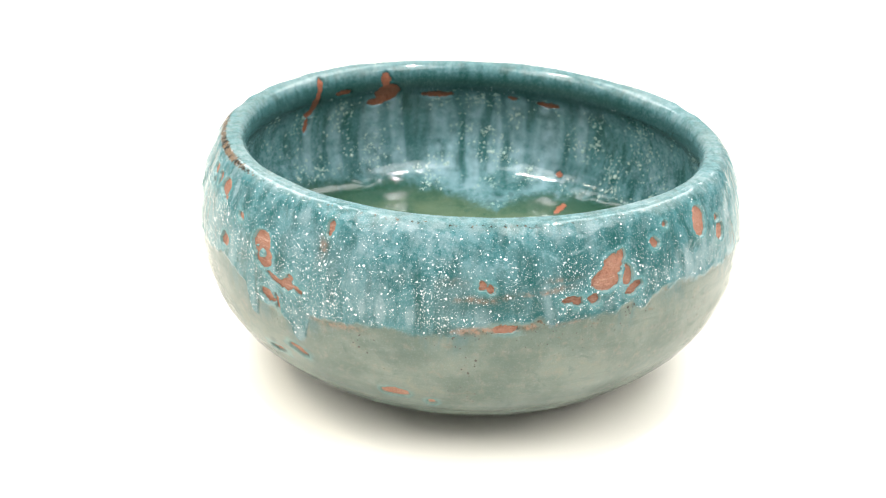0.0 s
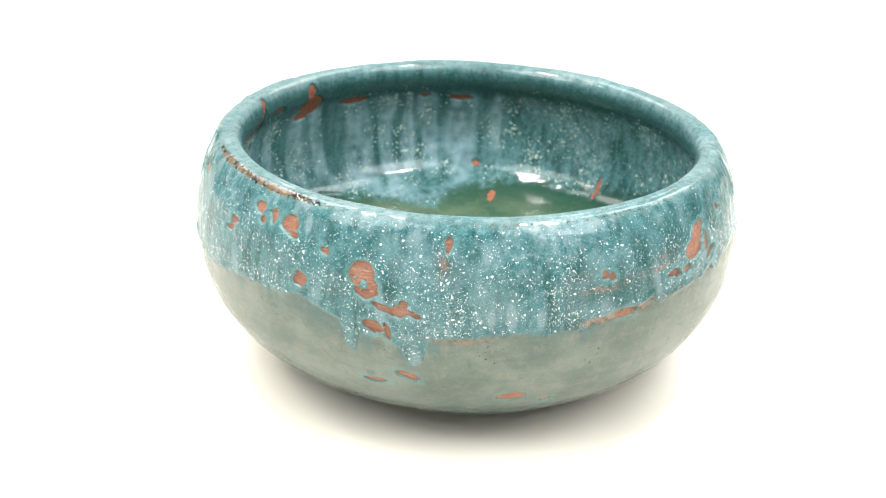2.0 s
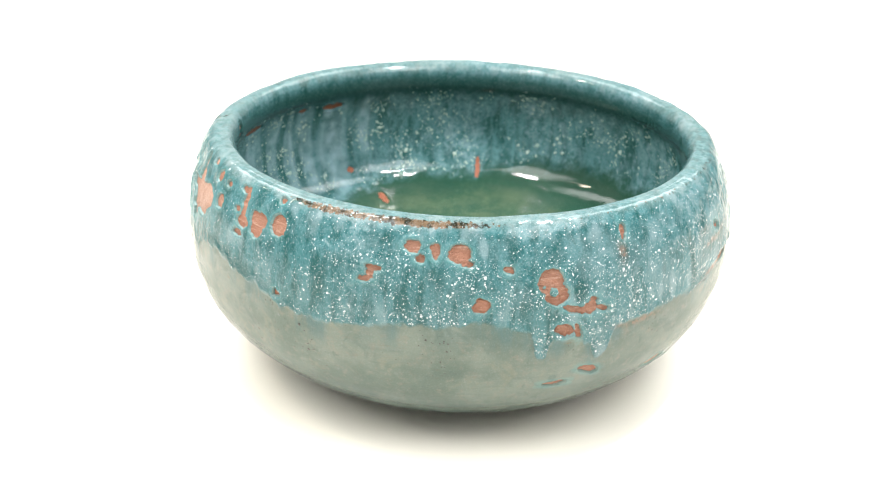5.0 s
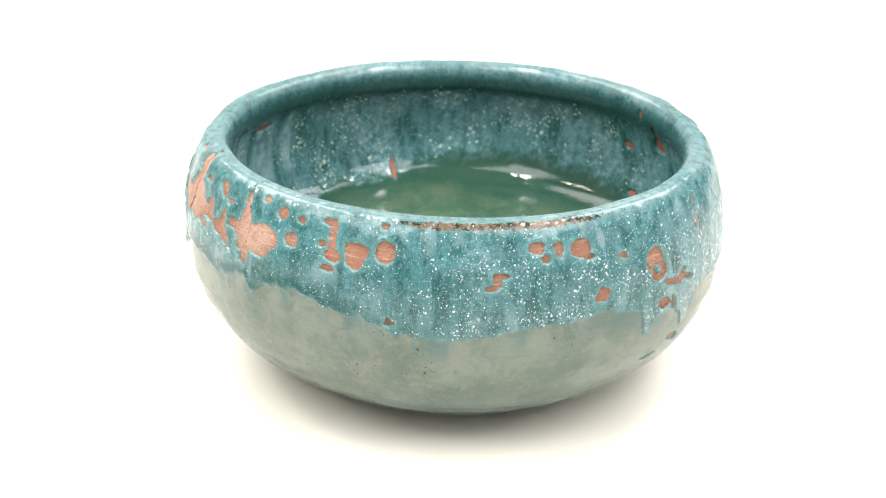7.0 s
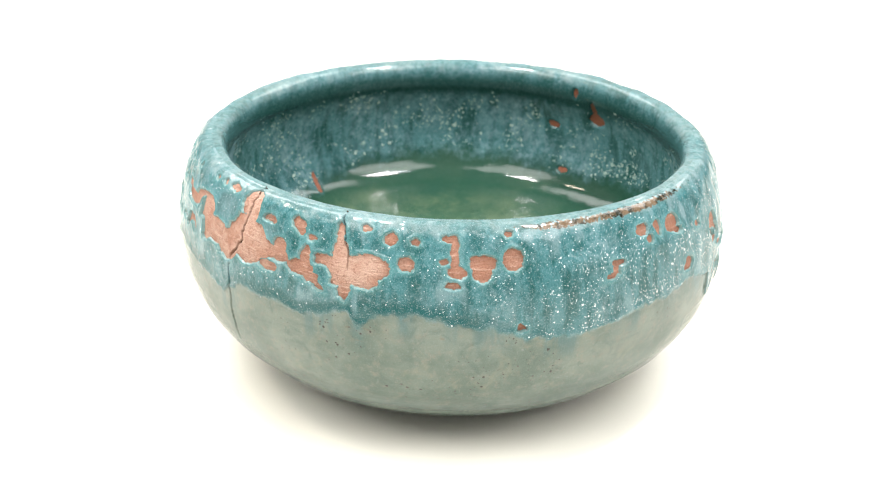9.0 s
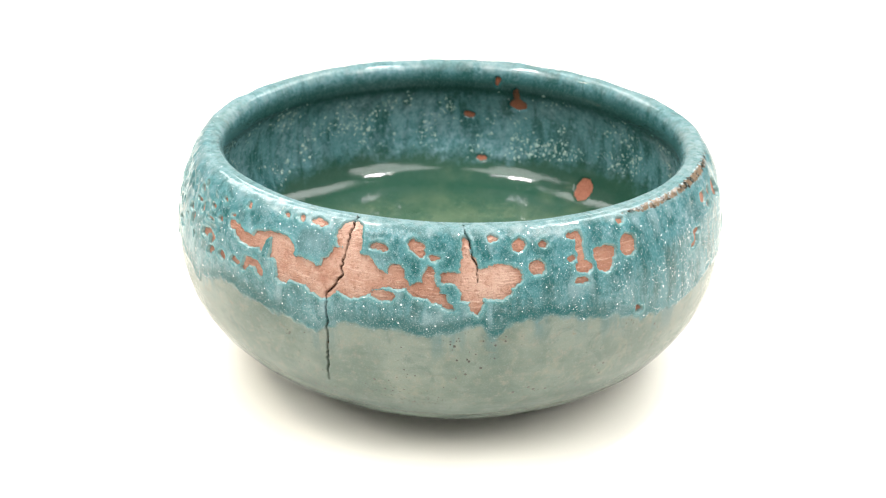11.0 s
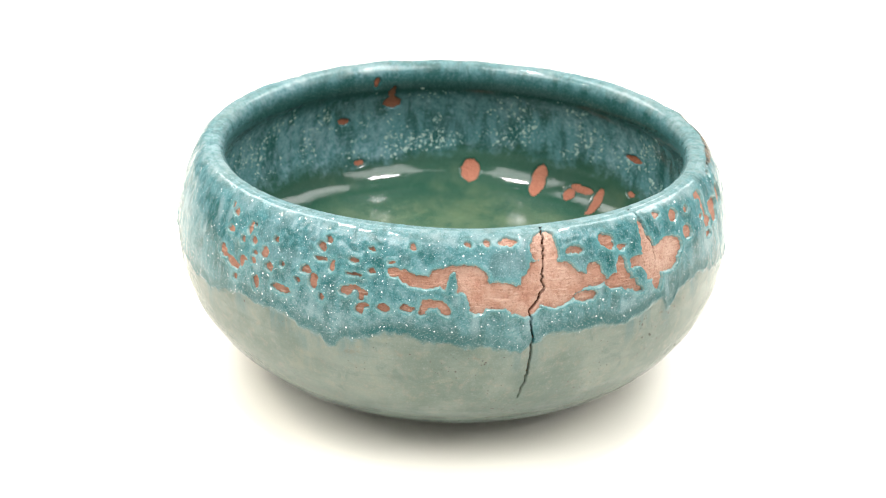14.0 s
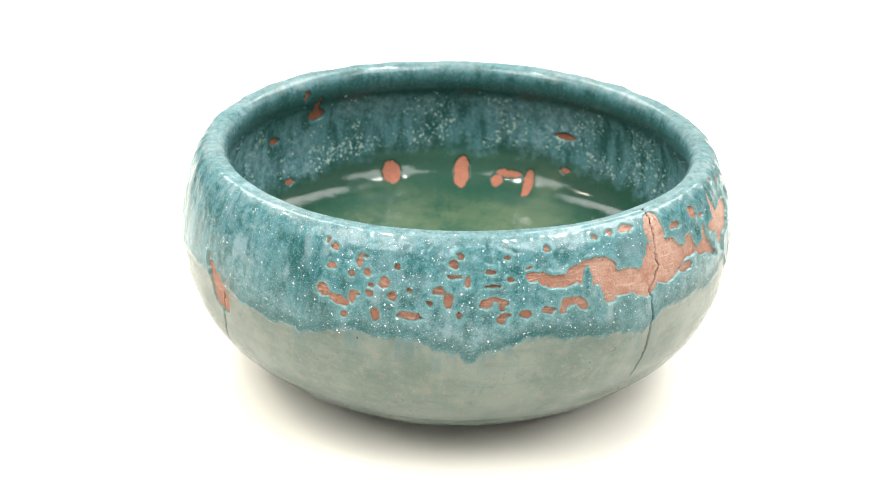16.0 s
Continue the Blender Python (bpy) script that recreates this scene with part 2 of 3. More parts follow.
class Wall:
    """One face of the bowl as a grid: a runs round in degrees (clockwise from above, 0 facing the camera at the start), s along the profile in mm."""

    def __init__(self, points, rows, cols):
        self.line = curve(points, rows) * 1000
        d = np.gradient(self.line, axis=0)
        d /= np.hypot(d[:, 0], d[:, 1])[:, None]
        self.normal = np.stack([d[:, 1], -d[:, 0]], -1)  # points out of the clay
        self.s = np.r_[0, np.cumsum(np.hypot(*np.diff(self.line, axis=0).T))]
        self.a = np.arange(cols) * 360.0 / cols
        t = np.radians(-90 - self.a)
        self.cos, self.sin = np.cos(t), np.sin(t)
        self.flat = self.place(np.zeros((rows, cols)))
        self.bare = np.full((rows, cols), -9.0)
        self.split = np.full((rows, cols), 9.0)  # distance from a crack, less its half width
        self.warp = [0.26 * grain(self.flat + k, 0.6) + 0.22 * grain(self.flat + 20 + k, 1.5) + 0.25 * grain(self.flat + 40 + k, 3.6) for k in (0, 17)]

    def place(self, h, rows=slice(None), cols=slice(None)):
        """Points at the height h in mm over the plain wall."""
        r = self.line[rows, 0][:, None] + self.normal[rows, 0][:, None] * h
        z = self.line[rows, 1][:, None] + self.normal[rows, 1][:, None] * h
        # the hand-thrown rim dips to one side
        dip = sum(np.interp((self.a[cols] + k) % 360, *RIM) for k in (-14, -7, 0, 7, 14)) / 5
        z = z + fade(z, 35, 72) * dip[None, :]
        return np.stack([r * self.cos[cols], r * self.sin[cols], z + 0 * r], -1)

    def s_of(self, z):
        k = np.argsort(self.line[:, 1])
        return np.interp(z, self.line[k, 1], self.s[k])

    def window(self, a, z, reach):
        s0 = self.s_of(z)
        r = max(np.interp(s0, self.s, self.line[:, 0]), 8)
        wide = math.degrees(reach / r)
        n = len(self.a)
        j = np.arange(int(math.floor((a - wide) / 360 * n)), int(math.ceil((a + wide) / 360 * n)) + 1)
        i = np.where(np.abs(self.s - s0) < reach)[0]
        return i, j, s0

    def oval(self, a, z, w, h, turn, i, j):
        """Signed distance, about, to the edge of a rough oval, positive within."""
        jj = j % len(self.a)
        u = -np.radians(j * 360 / len(self.a) - a)[None, :] * self.line[i, 0][:, None] + self.warp[0][np.ix_(i, jj)]
        v = (self.s[i] - self.s_of(z))[:, None] * self.up + self.warp[1][np.ix_(i, jj)]
        c, s = math.cos(math.radians(turn)), math.sin(math.radians(turn))
        u, v = u * c + v * s, v * c - u * s
        f = np.sqrt((u / w) ** 2 + (v / h) ** 2) + 1e-6
        steep = np.sqrt((u / w**2) ** 2 + (v / h**2) ** 2) / f
        return np.minimum((1 - f) / np.maximum(steep, 1e-6), min(w, h, 2.0))


outer, inner = Wall(OUTSIDE, ROWS, COLS), Wall(INSIDE, 230, 900)
outer.up, inner.up = 1, -1
patches = []


def clay_patch(ovals, cover=(), wall=outer):
    """A spot of bare clay: rough ovals (a, z, half width, half height, turn) less the glaze drips that cover it."""
    ca, cz = np.mean([o[0] for o in ovals]), np.mean([o[1] for o in ovals])
    reach = max(abs(o[0] - ca) * 1.4 + abs(o[1] - cz) * 1.3 + max(o[2], o[3]) for o in ovals) + 2.5
    i, j, _ = wall.window(ca, cz, reach)
    d = np.full((len(i), len(j)), -9.0)
    for o in ovals:
        d = np.maximum(d, wall.oval(*o[:4], o[4] if len(o) > 4 else 0, i, j))
    for o in cover:
        d = np.minimum(d, -wall.oval(*o[:4], o[4] if len(o) > 4 else 0, i, j))
    at = np.ix_(i, j % len(wall.a))
    d = d + 0.22 * grain(wall.flat[at], 1.0) * fade(d, -1.5, -0.3)
    wall.bare[at] = np.maximum(wall.bare[at], d)
    patches.append((wall, i, j, d))


def inner_patch(ovals, cover=()):
    clay_patch(ovals, cover, inner)


# spots on the outside, then on the inside
clay_patch([(179, 62.4, 1.5, 1), (176.4, 61.4, 2.6, 1.3, -35), (173.6, 60.8, 3.7, 1.5, -8), (170.6, 62.3, 2.7, 1.7), (166.8, 61.7, 6.1, 3.4), (164, 58, 3.4, 4.9), (160.2, 57.5, 5.4, 3.4), (156, 55.8, 4.4, 4, -20), (153.2, 59.9, 4.1, 5.5), (152.4, 68.3, 2, 3.4, -15), (150.8, 65.3, 2.3, 6.7), (148.8, 60.6, 4.4, 4), (146.4, 59, 4.5, 2.6), (150, 56.7, 5.4, 3)], [(168.6, 60.3, 1.4, 3.4), (166.6, 55.4, 1.7, 3.7, 15), (159.8, 65.1, 3.5, 4.9), (156.2, 66, 2.9, 4.4), (164.8, 50.6, 4, 2.1), (157.8, 51.2, 3.3, 1.6)])
clay_patch([(176.2, 53.8, 1.5, 0.8)])
clay_patch([(173.4, 53.7, 1.1, 1.4), (171.8, 55.4, 2.6, 1.1), (169.8, 54.2, 1, 1.7, 30)], [(171.8, 53.1, 1.7, 1.1)])
clay_patch([(158.4, 69.5, 2.3, 0.8, -5)])
clay_patch([(162.6, 69.4, 0.8, 0.7)])
clay_patch([(166, 69.1, 0.8, 0.5)])
clay_patch([(176.2, 68.4, 0.7, 0.6)])
clay_patch([(142, 61, 2.2, 2.1), (141.8, 58.8, 2.9, 1.5)], [(145.2, 61.7, 2.6, 3.7)])
clay_patch([(136.8, 57.5, 4, 2), (136, 60.4, 1.5, 3.1), (134.6, 55.9, 2.8, 1.4, -20), (132.4, 53.8, 1.7, 0.7, -30)], [(139.6, 60.4, 1.6, 2.5), (134.4, 61.4, 0.9, 3.3), (132.8, 57.6, 1.5, 1.4, -30)])
clay_patch([(144, 55.2, 3, 1.4)])
clay_patch([(123.2, 60.6, 5.3, 3.3), (126.2, 60.1, 6, 2.8), (131.8, 60.4, 3.4, 1.6), (129.4, 66.7, 0.9, 3.4, 10), (129, 63.3, 2.1, 2.7), (127.4, 54.6, 1.5, 3), (128.4, 57.5, 4, 2.4), (124, 57.1, 3.7, 1.8)], [(132.2, 63.9, 2.7, 1.7), (132.4, 56.5, 3.4, 3, -30), (134.6, 61.2, 1.1, 3.6)])
clay_patch([(145.6, 66.5, 2.1, 1)])
clay_patch([(138.6, 67.4, 2, 1.6, -30), (137.8, 66, 1.2, 0.8)])
clay_patch([(135.2, 65.1, 1.3, 0.5)])
clay_patch([(124.4, 69.5, 1.3, 0.8)])
clay_patch([(119.6, 67.6, 1.7, 1.4)])
clay_patch([(114.8, 67.6, 1, 0.7)])
clay_patch([(116.2, 62.4, 1.9, 1.7, 20)])
clay_patch([(216, 66.7, 0.9, 0.8)])
clay_patch([(216, 62.3, 1.3, 0.6, 20)])
clay_patch([(210.8, 64.6, 0.8, 1.6), (209, 62.3, 1.2, 0.7, -40), (211.8, 61.4, 0.7, 0.7)])
clay_patch([(208, 59.3, 0.7, 0.7)])
clay_patch([(205.8, 60.4, 1.2, 1.4, 15)])
clay_patch([(204, 57.3, 1.2, 1.2)])
clay_patch([(217.2, 55.9, 1.4, 1.6, 30), (214, 54.2, 2.9, 1, -15), (211.4, 55.6, 0.8, 1.7), (210.4, 56.7, 0.7, 0.5)])
clay_patch([(212.8, 50.6, 0.8, 0.9)])
clay_patch([(207, 51.7, 1.1, 1.6)])
clay_patch([(200.8, 52.5, 2.9, 1)])
clay_patch([(203.6, 64.4, 0.7, 0.6)])
clay_patch([(201, 59.3, 0.4, 0.7)])
clay_patch([(247, 50.6, 1, 2.4), (245.2, 46.7, 1.5, 4.3, 10), (243.2, 43, 3.1, 5.4, 15), (241.4, 40.5, 1.7, 3.1)])
clay_patch([(195.8, 59.5, 1.4, 1), (194.2, 56.9, 1.1, 2.1)], [(195.4, 57.6, 1, 0.9)])
clay_patch([(192.2, 53.3, 0.7, 0.9)])
clay_patch([(187.8, 56.3, 1.4, 1.2), (186.2, 57.3, 2.3, 0.5), (184.8, 56.1, 0.7, 1.5)])
clay_patch([(184.8, 52.3, 1, 1.6), (184, 53.5, 1.3, 0.6)])
clay_patch([(180.4, 53.1, 1.5, 1)])
clay_patch([(193.2, 62.8, 1.5, 0.5)])
clay_patch([(190.8, 61.9, 0.5, 1.4)])
clay_patch([(186.4, 60.8, 2, 0.4)])
clay_patch([(183, 62.3, 0.9, 0.5)])
clay_patch([(192.2, 67.6, 0.8, 0.7)])
clay_patch([(193.4, 65.7, 0.8, 0.9)])
clay_patch([(186.8, 64.1, 1.1, 0.5)])
clay_patch([(183.6, 67.2, 0.8, 0.5)])
clay_patch([(43, 57.3, 3.3, 3.2), (42, 54, 3.1, 3)], [(42.6, 54.8, 1.4, 1.3), (44.2, 56.1, 0.7, 0.5)])
clay_patch([(38.2, 49.4, 3.5, 0.8, -15), (35.4, 49.4, 1.8, 1.8), (32.8, 48.8, 1.8, 0.7, -10), (34.6, 51.6, 1, 0.5)])
clay_patch([(40.2, 44.2, 2.8, 1.4, -20), (37.6, 43.2, 0.7, 2.2, 15)])
clay_patch([(27.2, 66.4, 0.8, 2)])
clay_patch([(55.2, 52.3, 1.5, 1.4)])
clay_patch([(34, 30.3, 3.3, 1, -20)])
clay_patch([(-29, 62.6, 1.2, 1.1), (-27.2, 60.1, 2.7, 3, -30), (-25.4, 57.1, 4, 2.5), (-30, 57.5, 1.5, 2.6), (-31.4, 54, 2.6, 1.1, 25)], [(-29, 57.3, 0.6, 4.5, -8)])
clay_patch([(-18.6, 53.3, 2.5, 0.8), (-19.6, 52.3, 1.1, 0.8)])
clay_patch([(-23, 52.7, 1.4, 1.2)])
clay_patch([(-2.4, 57.8, 0.7, 1.2), (-3.8, 56.9, 0.8, 1)])
clay_patch([(-6.8, 46.5, 2.9, 0.8, 5)])
clay_patch([(-51.2, 64.4, 2.8, 4.1, -8)])
clay_patch([(-58.6, 58.8, 2.3, 2.3, -15)])
clay_patch([(-58.2, 62.6, 1.1, 0.9)])
clay_patch([(-37.2, 63.3, 1.2, 1)])
clay_patch([(-40.6, 66.9, 0.9, 0.6)])
clay_patch([(107.4, 65.1, 0.9, 4.5), (108.4, 68.6, 1.9, 0.7), (107, 61, 2.4, 1.3), (109.2, 63.5, 0.9, 0.7)])
clay_patch([(107.8, 58, 1.6, 0.7)])
clay_patch([(102.4, 63.2, 3, 2.1), (102.4, 61.5, 2.2, 2.8)])
clay_patch([(96.8, 63.9, 2.4, 2.6)])
clay_patch([(95.4, 46.9, 1.1, 0.9)])
clay_patch([(97.4, 69.5, 0.9, 0.7)])
clay_patch([(68.8, 65.8, 1.9, 1.6)])
clay_patch([(67, 63, 0.9, 1)])
clay_patch([(64.4, 64.8, 1.1, 1.9)])
clay_patch([(59.8, 64.4, 2.8, 2.4), (58.4, 62.4, 1.8, 0.8)])
clay_patch([(75.6, 59.7, 1.9, 0.7), (76.2, 58.4, 1, 1.1), (77, 56.9, 2.1, 0.6, 10)])
clay_patch([(55.8, 51.7, 2.2, 1.4, 15), (56, 53.3, 0.8, 0.9)])
clay_patch([(50.8, 60.8, 1.2, 0.7)])
clay_patch([(40.5, 26.9, 3.0, 0.6)])
clay_patch([(13.8, 23.3, 3.7, 2.1)])
clay_patch([(6.5, 20.7, 1.2, 1.4)])
inner_patch([(154.6, 60.9, 4.3, 4.1), (153.4, 66.8, 1.7, 2.4), (151.7, 57.1, 3.1, 1.5)])
inner_patch([(169.8, 59.1, 5.6, 1.4)])
inner_patch([(-158.2, 57.8, 4.2, 1.2)])
inner_patch([(-168.9, 58.9, 1.6, 0.8)])
inner_patch([(139.7, 63.5, 3.1, 1.1)])
inner_patch([(130.8, 68, 1, 2.6), (130.5, 61.9, 1.5, 4.8), (129.3, 57.7, 2.2, 1.2), (129.1, 53.5, 1, 2.9)])
inner_patch([(-153.1, 32.4, 1, 1)])
inner_patch([(-146.9, 25.3, 1.1, 3.4)])
inner_patch([(-114.5, 31.1, 0.6, 3.8)])
inner_patch([(-29.1, 56.7, 3, 2.2), (-29.2, 60.8, 1, 3.4)])
inner_patch([(-34.6, 65.8, 0.8, 1.6)])
inner_patch([(-43, 51, 2, 1.1)])
inner_patch([(-38.8, 35.5, 1.6, 0.8)])
inner_patch([(-6, 31.9, 3, 4)])
inner_patch([(14.8, 31.3, 2.3, 5.9)])
inner_patch([(25.5, 29.7, 1.8, 2.2), (28.9, 32.3, 4.1, 1.1), (35, 30.1, 1.6, 5.2)])
inner_patch([(43.9, 48.3, 3.7, 1)])
inner_patch([(45, 36.6, 1.8, 0.7)])

# small broken blisters in the thick glaze
blister = np.random.RandomState(11)
for k in range(8):
    clay_patch([(176 + 44 * blister.rand(), 56 + 12 * blister.rand(), 0.35 + 0.5 * blister.rand(), 0.3 + 0.4 * blister.rand(), 60 * blister.rand())])

# ---- cracks: a way down the wall as (a, z), with its width in mm ----
cracks = []


def crack(way, width):
    p = np.array(way, float)
    t = np.r_[0, np.cumsum(np.hypot(np.diff(p[:, 0]) * 1.4, np.diff(p[:, 1])))]
    q = np.linspace(0, t[-1], max(int(t[-1] / 0.2), 12))
    a, z = np.interp(q, t, p[:, 0]), np.interp(q, t, p[:, 1])
    jag = grain(np.stack([q, q * 0 + p[0, 0], q * 0], -1), 0.8) + 0.9 * grain(np.stack([q, q * 0 + p[0, 0], q * 0 + 9], -1), 2.6)
    a = a + 0.20 * jag
    half = 0.5 * width * (0.75 + 0.35 * grain(np.stack([q, q * 0, q * 0 + p[0, 0]], -1), 3.0)) * (0.45 + 0.55 * fade(t[-1] - q, 0, 9))
    s = outer.s_of(z)
    i = np.where((outer.s > s.min() - 1.5) & (outer.s < s.max() + 1.5))[0]
    n = len(outer.a)
    j = np.arange(int((a.min() - 2) / 360 * n), int((a.max() + 2) / 360 * n))
    u = np.radians(j * 360 / n)[None, :] * outer.line[i, 0][:, None]
    v = np.repeat(outer.s[i][:, None], len(j), 1)
    best = np.full(u.shape, 9.0)
    for ak, sk, hk in zip(a, s, half):
        best = np.minimum(best, np.hypot(u - math.radians(ak) * outer.line[i, 0][:, None], v - sk) - hk)
    at = np.ix_(i, j % n)
    outer.split[at] = np.minimum(outer.split[at], best)
    cracks.append((a, s, half))


crack([(151.2, 71.6), (151.4, 69.4), (151.9, 65.9), (152.1, 62.4), (152.3, 60.5), (152.0, 58.8), (152.7, 56.8), (153.6, 54.7), (154.5, 53.2), (154.4, 49.5), (154.1, 46.5), (154.2, 41.4),
       (154.4, 36.8), (154.6, 32.7), (155.3, 26.5)], 0.38)
crack([(129.6, 71.9), (129.4, 70.1), (128.7, 68.4), (128.4, 66.0), (127.4, 63.6), (127.0, 59.7)], 0.20)
crack([(241.7, 43.6), (242.1, 38.1), (243.4, 31.7), (246.0, 24.9)], 0.18)

# ---- the line where the teal glaze ends over the celadon: a, height ----
LINE = [(-55, 50.5), (-39, 51), (-31, 49.2), (-24, 48), (-17, 46.3), (-12, 48.4), (-7, 48), (0, 45.6), (6, 43.3), (13, 44.5), (23, 43.5), (29, 42), (38, 41.5), (42, 41), (47, 44.3),
        (50, 45.3), (56, 48), (63, 46.6), (71, 45.7), (80, 43.5), (87, 42.9), (94, 43.3), (100, 46.5), (108, 47.6), (115, 50.5), (122, 48.5), (128, 48.5), (133, 46.8), (137, 45.3),
        (145, 46.1), (151, 46.3), (155.5, 43.9), (162, 43.5), (166, 44.3), (174, 45.9), (180, 46.6), (186, 42.8), (196, 43.3), (200, 46.1), (212, 45.7), (228, 42), (243, 46), (270, 46), (305, 50.5)]
LINE_IN = [(-180, 24.5), (-168, 24), (-139, 29), (-114, 30), (-97, 35.5), (-80, 37), (-58, 37.5), (-38, 35.7), (-20, 38), (0, 40), (28, 41), (63, 39), (100, 36), (130, 32), (150, 29), (180, 24.5)]


def line_height(knots, a, first):
    k = np.array(knots, float)
    return np.interp((a - first) % 360 + first, k[:, 0], k[:, 1])


edge = line_height(LINE, outer.a, -55)
for a0, low, wide in ((32.5, 8.0, 2.1), (44.6, 6.5, 1.5), (35.5, 2.0, 1.0), (157, 2.0, 2.0), (190, 2.5, 1.6), (220, 2.0, 2.4), (124, 3.0, 1.8), (-33, 2.0, 1.5)):
    edge = edge - low * np.exp(-(((outer.a - a0 + 180) % 360 - 180) / wide) ** 4)
P = outer.flat
Z = P[..., 2]
rough_edge = 1.1 * grain(P * (1, 1, 0.3), 3.0) + 0.5 * grain(P, 1.2)
outer.teal = (outer.s[:, None] - outer.s_of(edge)[None, :]) + rough_edge

# ---- the outer wall ----
A = outer.a[None, :] + 0 * Z
near = lambda c, w: np.exp(-(((A - c + 180) % 360 - 180) / w) ** 2)
over = fade(outer.teal, -0.5, 0.9)
h = 0.30 + 0.30 * over + 0.16 * np.exp(-((outer.teal - 0.9) / 1.0) ** 2)
h += 0.30 * grain(P, 22.0) + 0.10 * grain(P, 6.0)
h += over * 0.10 * grain(P * (1, 1, 0.25), 2.6) + 0.05 * grain(P, 1.1) * over
h += 0.06 * grain(np.stack([0 * Z, 0 * Z, Z * 1.0], -1), 1.6) * (1 - over)
# thick pebbled glaze below the rim
pebble = (near(195, 26) + 0.5 * near(-15, 22)) * fade(Z, 55, 61) * (1 - fade(Z, 67, 70))
h += pebble * 0.35 * np.abs(grain(P, 2.2))
h += 0.30 * grain(P * (1, 1, 1.5), 7.0) * fade(Z, 56, 62) + 0.05 * grain(P, 1.6) * fade(Z, 62, 68)
lip = fade(outer.bare, -0.36, 0.12)
h += 0.10 * np.exp(-((outer.bare + 0.75) / 0.4) ** 2)
glaze_h = h * (1 - lip) - 0.5 * lip
end = 1 - fade(outer.s, outer.s[-1] - 2.0, outer.s[-1])[:, None]
glaze_h = glaze_h * end
groove = 1 - fade(outer.split, -0.12, 0.16)
body = sheet("outer_wall", outer.place(glaze_h - 3.2 * groove) / 1000, True)
note(body, "teal", outer.teal)
note(body, "bare", outer.bare)
Zf = outer.line[:, 1][:, None] + 0 * Z
rim = np.exp(-((Zf - 70.6) / 0.7) ** 2)
dark_rim = np.exp(-((Zf - 70.2) / 0.9) ** 2)
wear = rim * (0.22 + 0.45 * near(0, 40) * 0.6 + 0.25 * near(80, 25)) + dark_rim * 0.66 * near(68, 13) + 0.5 * dark_rim * near(87, 6)
wear += 0.58 * np.exp(-((outer.teal + 0.6) / 0.8) ** 2) * (near(-8, 14) + 0.6 * near(84, 20) + 0.4 * near(20, 10)) * (0.6 + grain(P, 2.0))
note(body, "wear", np.maximum(wear, 1.3 * (1 - fade(outer.split, -0.06, 0.12))))
note(body, "crest", 0.9 * fade(Zf + 0.8 * grain(P, 3.0), 69.0, 70.8) * (0.75 + 0.4 * grain(P, 9.0)))
smear = sum(g * np.exp(-(((A - a0 + 180) % 360 - 180) / w) ** 4 - ((Z - z0 - tilt * ((A - a0 + 180) % 360 - 180) + 0.5 * grain(P, 4.0)) / hh) ** 2)
            for a0, z0, w, hh, tilt, g in ((-1.0, 53.9, 4, 0.8, 0, 0.7), (-11.5, 55.6, 7, 0.8, -0.12, 0.8), (-17, 58.5, 4, 0.7, -0.1, 0.5), (-4.5, 46.2, 9, 0.9, -0.1, 1.0), (-16, 47.5, 5, 0.6, -0.1, 0.7),
                                           (28, 61, 1.2, 3.0, 0, 0.7), (3, 58, 3, 1.4, 0, 0.35), (243, 44, 5, 5.0, 0, 0.5), (24, 42.3, 6, 0.9, 0, 0.6)))
note(body, "smear", np.clip(smear, 0, 1))
note(body, "low", fade(Z, 34, 12) * (0.7 + 0.5 * grain(P, 14.0)))
note(body, "wash", 0.75 * fade(outer.teal, -9.0, -0.5) * fade(grain(P * (1, 1, 0.12), 5.0), -0.1, 0.6))
veil = fade(grain(P * (1, 1, 0.2), 2.4) + 0.8 * grain(P, 7.0) + 0.05, 0.40, 1.1) * 0.75
veil = veil + 0.35 * near(15, 45) * fade(grain(P, 5.0), -0.2, 0.5) * fade(Z, 44, 52)
deep = np.exp(-((outer.teal - 1.9) / 2.0) ** 2) * (near(112, 18) + near(140, 14) + 0.8 * near(185, 22) + 0.8 * near(225, 14) + 0.7 * near(170, 8))
veil = veil + 0.55 * near(158, 4.0) * np.exp(-((Z - 64) / 4.0) ** 2) + 0.5 * near(145.5, 2.6) * np.exp(-((Z - 62) / 4.0) ** 2) + 0.35 * near(205, 30) * fade(grain(P, 4.0), -0.1, 0.5) * fade(Z, 52, 58)
deep += 1.1 * np.exp(-((Z - 53) / 3.2) ** 2) * near(-3, 8) * (0.6 + 0.5 * grain(P, 3.0)) + 0.7 * np.exp(-((Z - 48.5) / 1.0) ** 2) * near(-22, 9)
deep += 0.45 * near(-20, 24) * fade(grain(P * (1, 1, 0.4), 4.0), 0.0, 0.5) * fade(Z, 44, 50) * (1 - fade(Z, 68, 70))
deep += 0.6 * near(-27, 13) * fade(Z, 54, 60) * (0.7 + 0.5 * grain(P, 5.0)) * (1 - fade(Z, 69, 71))
deep += 0.6 * np.exp(-((Z - 61.5) / 2.5) ** 2) * near(27.5, 1.5) + 0.5 * near(-33.2, 0.5) * fade(Z, 55, 58)
note(body, "veil", np.clip(veil, 0, 0.85))
note(body, "deep", np.clip(deep, 0, 0.9))
part("outer_wall", body, OUTER_GLAZE, bowl, "teal glaze run over grey-green celadon, pitted and flecked")

